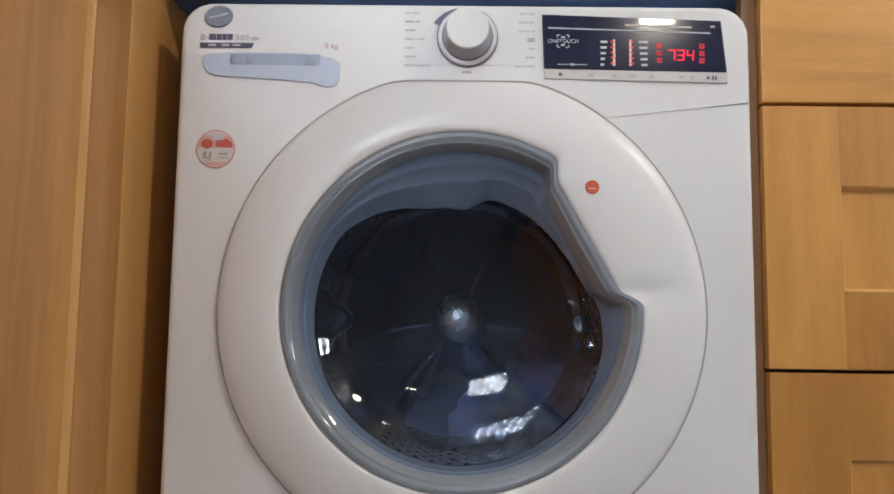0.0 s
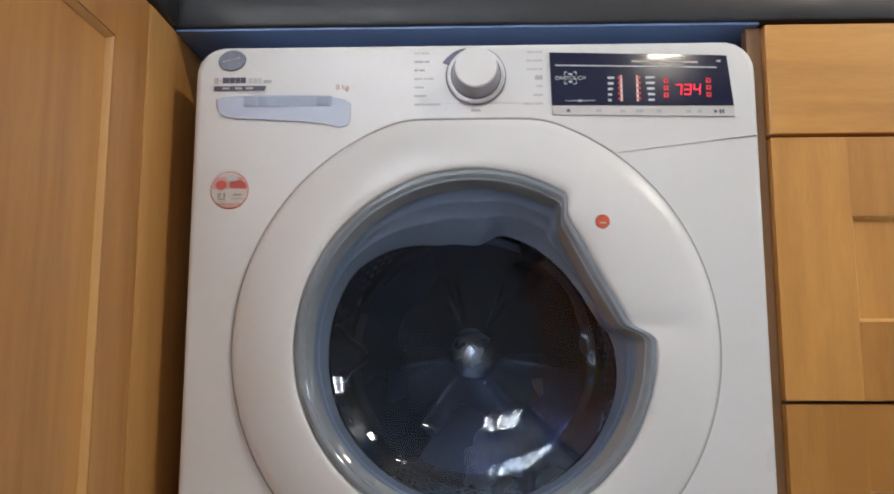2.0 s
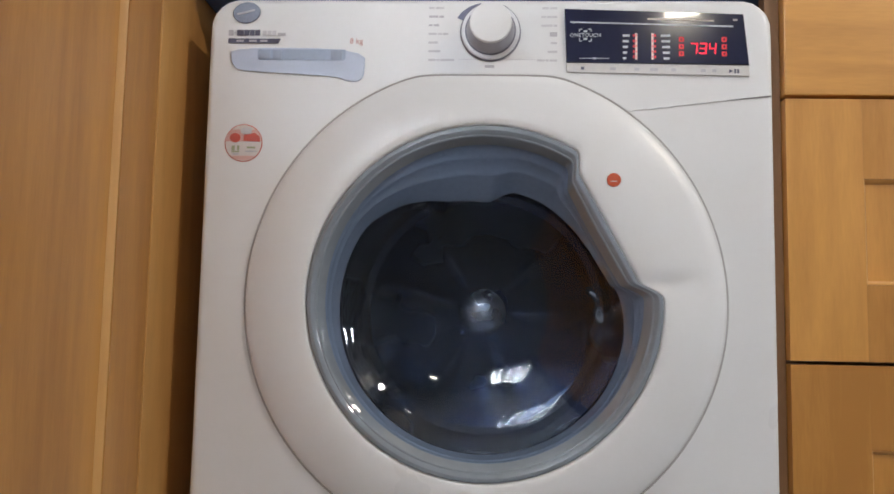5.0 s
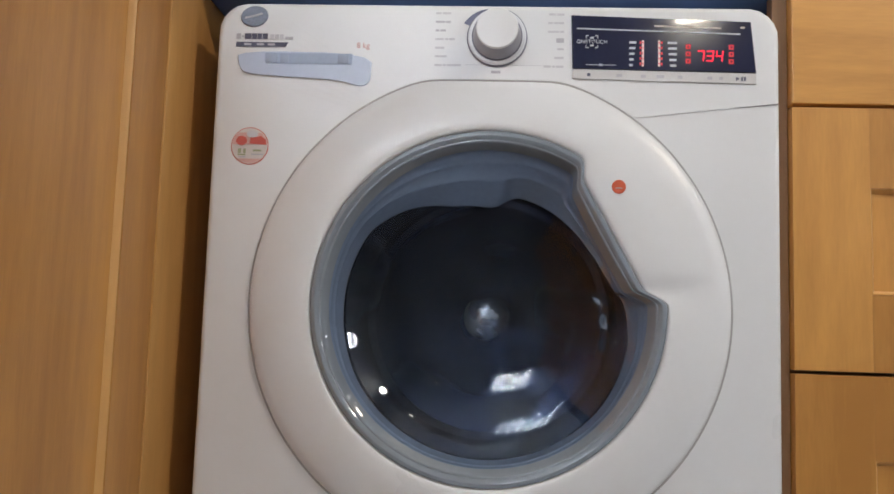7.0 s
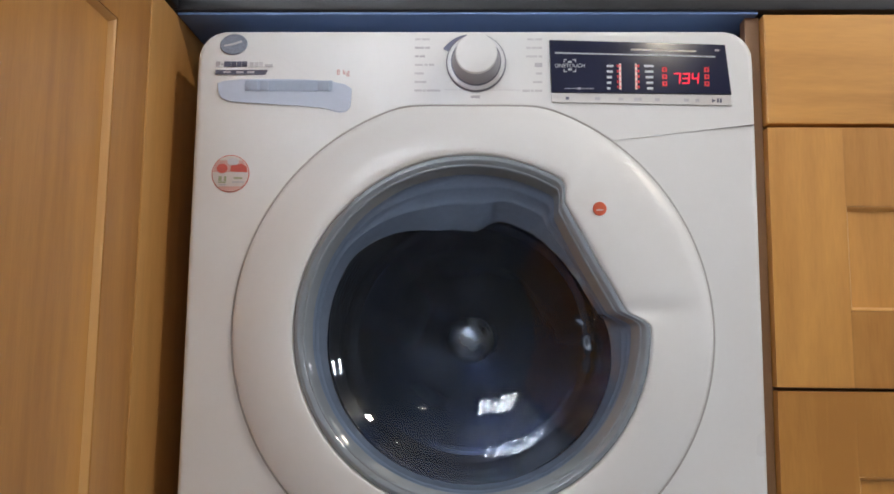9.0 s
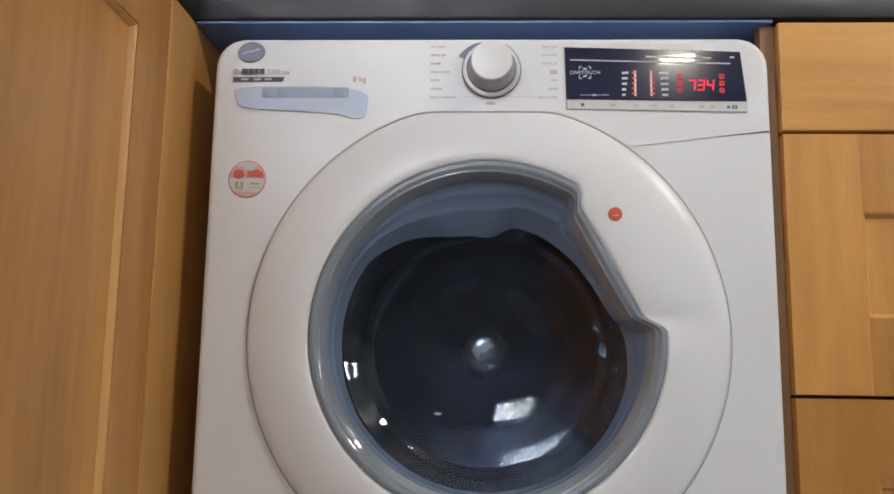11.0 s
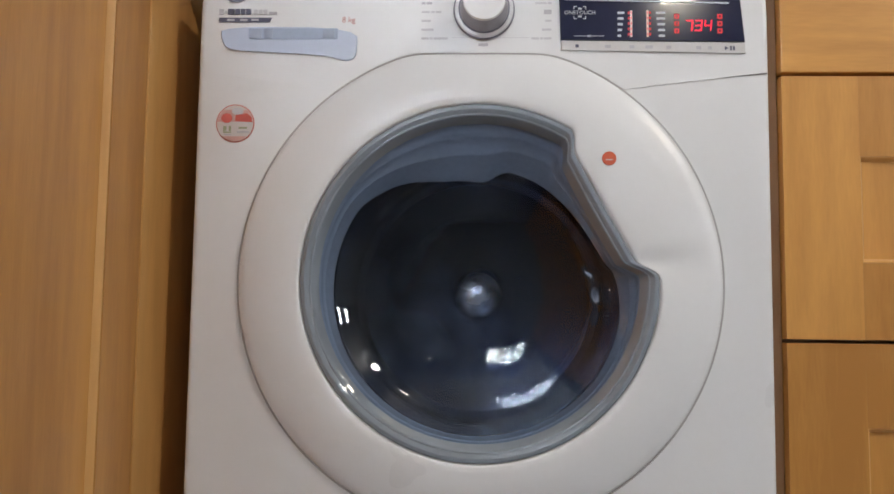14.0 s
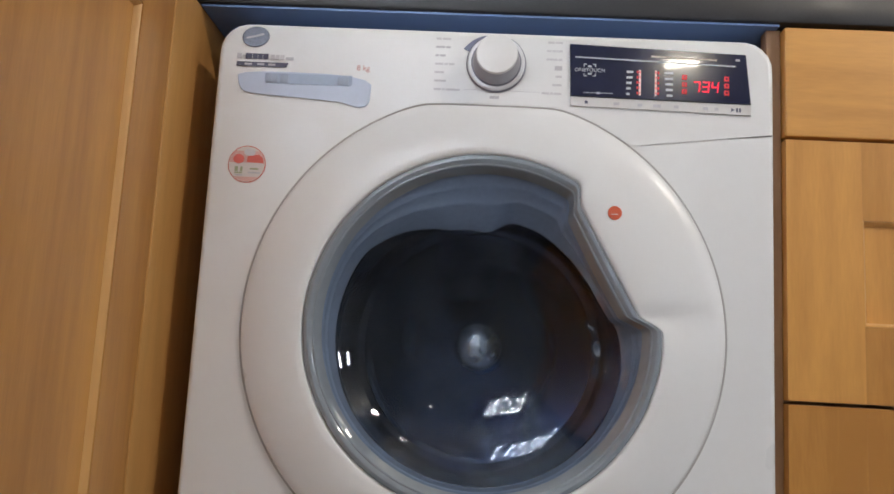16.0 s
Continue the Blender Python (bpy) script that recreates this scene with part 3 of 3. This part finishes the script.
    for z in (0.8005, 0.8055):
        mark("colon_dot", 0.2222, 0.2234, z - 0.0006, z + 0.0006, LED_DIM)
    mark("legend_mark", 0.2600, 0.2645, 0.8330, 0.8350, GREY_INK)
    # bracketed touch mark
    for sx in (-1, 1):
        for sz in (-1, 1):
            cx, cz = 0.1045 + sx * 0.0062, 0.8168 + sz * 0.0066
            mark("touch_bracket", min(cx, cx - sx * 0.003), max(cx, cx - sx * 0.003), cz - 0.0004, cz + 0.0004, WHITE_INK)
            mark("touch_bracket", cx - 0.0004, cx + 0.0004, min(cz, cz - sz * 0.003), max(cz, cz - sz * 0.003), WHITE_INK)
    for dz in (-0.0042, 0.0042):
        mark("touch_dash", 0.1025, 0.1065, 0.8168 + dz - 0.0009, 0.8168 + dz + 0.0009, WHITE_INK)
    mark("slider_line", 0.0985, 0.1300, 0.7912, 0.7918, WHITE_INK)
    mark("slider_arrow", 0.1125, 0.1160, 0.7904, 0.7926, WHITE_INK)

    # key strip with its small signs
    strip = add("key_strip", prism([(0.0850, 0.7768), (0.2770, 0.7735), (0.2766, 0.7845), (0.0847, 0.7866)], F - 0.0022, F, 0.0006), STRIP, label="light grey strip of touch keys")
    for i, (x, w) in enumerate(((0.100, 0.0035), (0.131, 0.006), (0.1565, 0.005), (0.173, 0.008), (0.195, 0.005), (0.226, 0.005), (0.238, 0.004))):
        zz = 0.7812 - (x - 0.085) * 0.015
        add("key_sign", box(x, x + w, F - 0.0026, F - 0.002, zz - 0.0016, zz + 0.0016, 0), DARK_INK if i == 0 else GREY_INK, strip, smooth=False)
    add("play_sign", prism([(0.2555, 0.7765), (0.2595, 0.7787), (0.2555, 0.7809)], F - 0.0026, F - 0.002, 0.0001), DARK_INK, strip, smooth=False)
    for x in (0.2608, 0.2638):
        add("pause_sign", box(x, x + 0.0020, F - 0.0026, F - 0.002, 0.7765, 0.7809, 0), DARK_INK, strip, smooth=False)

    # stickers
    st = add("round_sticker", prism(disc(-0.260, 0.6975, 0.0205, 48), -0.0006, 0.0, 0.0001), RED_INK, label="round white and red paper sticker")
    add("sticker_face", prism(disc(-0.260, 0.6975, 0.0196, 48), -0.0010, -0.0004, 0.0001), STICKER_WHITE, st)
    def cap(z0, z1):
        """The slice of the sticker's face between two heights."""
        pts = []
        for side in (1, -1):
            zs = [z0 + (z1 - z0) * i / 8 for i in range(9)]
            for z in (zs if side == 1 else reversed(zs)):
                pts.append((-0.260 + side * math.sqrt(max(0.0192 ** 2 - (z - 0.6975) ** 2, 0)), z))
        return pts
    add("sticker_patch", prism(cap(0.6990, 0.7120), -0.0012, -0.0008, 0.0001), STICKER_PINK, st, "pale pink band", smooth=False)
    add("sticker_patch", prism(cap(0.6786, 0.6835), -0.0012, -0.0008, 0.0001), STICKER_PINK, st, "pale pink band", smooth=False)
    add("sticker_patch", prism([(-0.2600, 0.6998), (-0.2418, 0.6988), (-0.2424, 0.7045), (-0.2480, 0.7085), (-0.2530, 0.7070), (-0.2595, 0.7072)], -0.0015, -0.0010, 0.0001), RED_INK, st, "red patch", smooth=False)
    add("sticker_patch", prism(disc(-0.2690, 0.7030, 0.0052, 16, 1.15), -0.0015, -0.0010, 0.0001), RED_INK, st, "red patch", smooth=False)
    add("sticker_patch", prism(disc(-0.2575, 0.7105, 0.0042, 16, 1.5), -0.0015, -0.0010, 0.0001), PALE_INK, st, "grey patch", smooth=False)
    for x0, x1, z0, z1, ink in ((-0.2725, -0.2690, 0.6890, 0.6945, STICKER_GREEN), (-0.2665, -0.2640, 0.6890, 0.6945, STICKER_GREEN), (-0.2725, -0.2640, 0.6870, 0.6885, STICKER_GREEN), (-0.2560, -0.2470, 0.6915, 0.6935, STICKER_GREEN),
                                (-0.2575, -0.2450, 0.6875, 0.6890, GREY_INK), (-0.2715, -0.2640, 0.6846, 0.6858, GREY_INK)):
        add("sticker_bar", box(x0, x1, -0.0015, -0.0008, z0, z1, 0), ink, st, smooth=False)

    # door: white ring with hand grip
    ri, ro = ring_inner, ring_outer
    crown = []
    def dent(y, k):
        """The shallow finger hollow beside the lower end of the grip."""
        def f(a):
            d = math.degrees(a) - 84
            return y + 0.0062 * k * math.exp(-(d / (8.0 if d > 0 else 3.6)) ** 2)
        return f
    def across(f):
        """A line part of the way from the outer edge to the inner one."""
        return lambda a: ro(0.0)(a) * (1 - f) + ri(0.0)(a) * f
    for f, y, k in ((0.0, -0.0010, 0), (0.015, -0.0040, 0), (0.05, -0.0062, 0), (0.15, -0.0087, 0.05), (0.32, -0.0122, 0.35), (0.52, -0.0154, 0.75), (0.70, -0.0172, 1),
                    (0.86, -0.0180, 1), (0.955, -0.0176, 0.6), (0.988, -0.0165, 0.4), (1.0, -0.0140, 0.2), (1.006, -0.0050, 0)):
        crown.append(polar(across(f), dent(y, k)))
    door = add("door", loft([polar(ro(0.001), 0.006)] + crown), DOOR_WHITE, label="white round door with a moulded hand grip", angle=60)
    add("door_gap", loft([polar(ro(-0.0022), -0.0003), polar(ro(-0.0022), -0.0005), polar(ro(0.002), -0.0005)]), GAP_GREY, label="thin shadow gap round the door")
    dot = add("red_dot_sticker", prism(disc(0.1325, 0.6585, 0.0072, 32), -0.0188, -0.0170, 0.0004), ORANGE, door, "small orange-red round sticker")
    add("dot_mark", box(0.1290, 0.1358, -0.0192, -0.0187, 0.6565, 0.6575, 0), STICKER_WHITE, door, smooth=False)
    bez = []
    for u, y in ((0.0004, -0.0140), (0.0009, -0.0170), (0.0015, -0.01752), (0.0022, -0.0177), (0.0048, -0.01825), (0.0055, -0.0184), (0.0062, -0.0181), (0.0092, -0.0165), (0.0100, -0.0158),
                 (0.0106, -0.0161), (0.0118, -0.0156), (0.0126, -0.0140), (0.0150, -0.0070), (0.0175, 0.0000)):
        bez.append(polar(ri(u), y))
    add("door_bezel", loft(bez), BEZEL, door, "smoky grey moulded inner rim", angle=60)

    rim = ri(0.0165)
    def lip(a):
        return min(opening(a), rim(a) - 0.0025)
    def dish(k, inset):
        return lambda a: ((lip(a) - inset) * k + 0.146 * (1 - k)) * k
    def bowl(inset, y, depth, power, ripple=0.0):
        """A cup that bulges into the drum, steeper towards its edge, with a moulded ripple beside the grip."""
        rings = [polar(lambda a: lip(a) - inset + 0.001, lambda a: y + depth * (1 - (lip(a) / 0.163) ** 2) - 0.0005)]
        for k in (0.985, 0.97, 0.955, 0.94, 0.925, 0.91, 0.895, 0.88, 0.865, 0.85, 0.83, 0.81, 0.78, 0.71, 0.62, 0.50, 0.36, 0.20, 0.06):
            def depth_at(a, k=k):
                d = math.degrees(a)
                swell = math.exp(-((d - 94) / 17) ** 2) * (1 + 0.45 * math.sin(d * 0.55)) + 0.4 * math.exp(-((d - 52) / 6) ** 2)
                return y + depth * (1 - (lip(a) / 0.163) ** 2 * k ** power) - ripple * swell * math.exp(-((k - 0.90) / 0.050) ** 2)
            rings.append(polar(dish(k, inset), depth_at, 0.0, CZ - 0.010 * (1 - k)))
        return loft(rings, (False, True))
    pane = add("door_glass", bowl(0.002, 0.050, 0.044, 3.0, 0.0065), DOOR_GLASS, door, "clear bowl of tinted door glass", angle=60)
    pane.visible_shadow = False
    back = add("glass_back", bowl(-0.006, 0.080, 0.022, 4.5), DOOR_GLASS, pane)
    back.visible_shadow = False

    # grey sloping flange of the bowl, down to the drum's mouth
    gs = []
    for k, y in ((0.0, -0.0004), (0.04, 0.002), (0.20, 0.0085), (0.24, 0.0088), (0.28, 0.0110), (0.50, 0.0205), (0.53, 0.0206), (0.57, 0.0230), (0.80, 0.0350), (0.93, 0.0425), (0.985, 0.0465), (1.0, 0.0490)):
        gs.append(polar(lambda a, k=k: (rim(a) + 0.001) * (1 - k) + lip(a) * k, y))
    gs += [polar(lambda a: lip(a) + 0.001, 0.055), polar(lambda a: lip(a) + 0.006, 0.062), polar(0.176, 0.075), polar(0.205, 0.090)]
    add("gasket", loft(gs), RUBBER, door, label="grey sloping bowl flange and gasket", angle=60)

    # tub behind the drum, closed
    add("tub", turned([(0.205, 0.085), (0.268, 0.09), (0.268, 0.46), (0.0, 0.46)], CX, 0.515, 96), DARK)
    return wm


WASHER = washing_machine()


def drum():
    """The turning drum: rolled steel with a pressed back, a hub, three lifters and rows of pressed holes."""
    cz, R, y0, y1 = 0.527, 0.192, 0.104, 0.425
    d = new("drum")
    d.parent = WASHER
    d.location = (0, -0.27, cz)
    d["label"] = "stainless steel drum, shaded dark, with pressed holes"
    def add(name, bm, mat, label="", angle=35):
        return part(name, bm, mat, d, label, True, angle)
    shell = [(0.166, y0 - 0.004), (0.172, y0), (0.182, y0 + 0.008), (R, y0 + 0.020), (R, y1 - 0.02), (0.186, y1 - 0.006), (0.174, y1)]
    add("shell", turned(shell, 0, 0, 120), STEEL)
    # pressed back with six raised arms
    rings, n = [], 180
    for r, base in ((0.176, 0.0), (0.168, -0.004), (0.15, -0.008), (0.12, -0.012), (0.08, -0.016), (0.05, -0.020), (0.036, -0.024), (0.030, -0.026)):
        ring = []
        for i in range(n):
            a = math.tau * i / n
            off = (math.degrees(a) + 60) % 120 - 60
            arm = math.exp(-((abs(off) - 22) / 6.0) ** 2)
            ring.append((r * math.sin(a), y1 + base - 0.011 * arm * (0.05 < r < 0.16), r * math.cos(a)))
        rings.append(ring)
    add("back_plate", loft(rings, (False, True)), STEEL_SHADED, "pressed steel back, shaded dark", 50)
    add("hub", turned([(0.036, y1 - 0.022), (0.035, y1 - 0.030), (0.032, y1 - 0.0335), (0.024, y1 - 0.0368), (0.014, y1 - 0.0390), (0.006, y1 - 0.0398), (0.0, y1 - 0.0400)], 0, 0, 48), HUB, "polished hub cap")
    for k in range(3):
        a = radians(30 + 120 * k)
        rows = []
        for y, s in ((y0 + 0.09, 0.15), (y0 + 0.12, 0.75), (y0 + 0.19, 1.0), (y1 - 0.06, 0.95), (y1 - 0.03, 0.6)):
            hgt = 0.034 * s
            rows.append([(-0.042, y, R - 0.002), (-0.026, y, R - 0.012 * s), (-0.012, y, R - hgt), (0.0, y, R - hgt - 0.004), (0.012, y, R - hgt), (0.026, y, R - 0.012 * s), (0.042, y, R - 0.002)])
        bm = loft(rows, (True, True))
        bm.transform(Matrix.Rotation(a, 4, "Y"))
        add("lifter", bm, STEEL_SHADED, "ribbed lifter, shaded dark", 50)
    # pressed hole rims, as small bright cups on the wall
    verts, faces = [], []
    for row in range(11):
        y = y0 + 0.05 + row * 0.0225
        for i in range(52):
            a = math.tau * (i + 0.5 * (row % 2)) / 52
            if min(abs((math.degrees(a) - 30 - 120 * k + 180) % 360 - 180) for k in range(3)) < 12:
                continue
            base = len(verts)
            for rr, up in ((0.0040, 0.0), (0.0034, 0.0012), (0.0023, 0.0021), (0.0009, 0.0026)):
                for j in range(8):
                    b = math.tau * j / 8
                    rad, th = R - 0.0005 - up, a + rr * math.cos(b) / R
                    verts.append((rad * math.sin(th), y + rr * math.sin(b), rad * math.cos(th)))
            faces.append(tuple(base + 24 + j for j in range(8)))
            for q in range(3):
                for j in range(8):
                    faces.append((base + q * 8 + j, base + q * 8 + (j + 1) % 8, base + q * 8 + 8 + (j + 1) % 8, base + q * 8 + 8 + j))
    me = bpy.data.meshes.new("perforations")
    me.from_pydata(verts, [], faces)
    me.polygons.foreach_set("use_smooth", [True] * len(faces))
    me.materials.append(HOLE_STEEL)
    ob = new("perforations", me)
    ob.parent = d
    tagged(ob, "rows of bright pressed drum holes", kind="stuff")
    return d


DRUM = drum()


def words(text, size, at, mat, parent, name):
    """Raised lettering in the built-in font, turned into a mesh, facing -y."""
    cu = bpy.data.curves.new(name, "FONT")
    cu.body, cu.size, cu.extrude, cu.align_x = text, size, 0.0002, "CENTER"
    tmp = bpy.data.objects.new(name, cu)
    scene.collection.objects.link(tmp)
    me = bpy.data.meshes.new_from_object(tmp.evaluated_get(bpy.context.evaluated_depsgraph_get()))
    bpy.data.objects.remove(tmp)
    me.transform(Matrix.Translation(Vector(at) - Vector((0, 0.27, 0))) @ Matrix.Rotation(radians(90), 4, "X"))
    me.materials.clear()
    me.materials.append(mat)
    ob = new(name, me)
    ob.parent = parent
    return ob


FASCIA = next(o for o in WASHER.children if o.name.startswith("control_fascia"))
DISPLAY = next(o for o in WASHER.children if o.name.startswith("display_panel"))
words("8 kg", 0.0085, (-0.141, -0.0017, 0.8075), CAPACITY_INK, FASCIA, "capacity_lettering")
words("ONETOUCH", 0.0058, (0.1045, -0.0050, 0.8148), WHITE_INK, DISPLAY, "touch_lettering")


# ---- what moves ----
def motions():
    """The drum rests, starts to turn at 4.45 s and then spins clockwise."""
    base = Matrix.Translation((0, -0.27, 0.527))
    rows, turn, speed, step = [(0.0, base)], 0.0, 0.0, 1 / 30
    rows.append((133 * step, base))
    for n in range(134, 481):
        speed = min(speed + 400 * step, 1500)
        turn += speed * step
        rows.append((n * step, base @ Matrix.Rotation(radians(turn), 4, "Y")))
    walk(DRUM, rows)


motions()
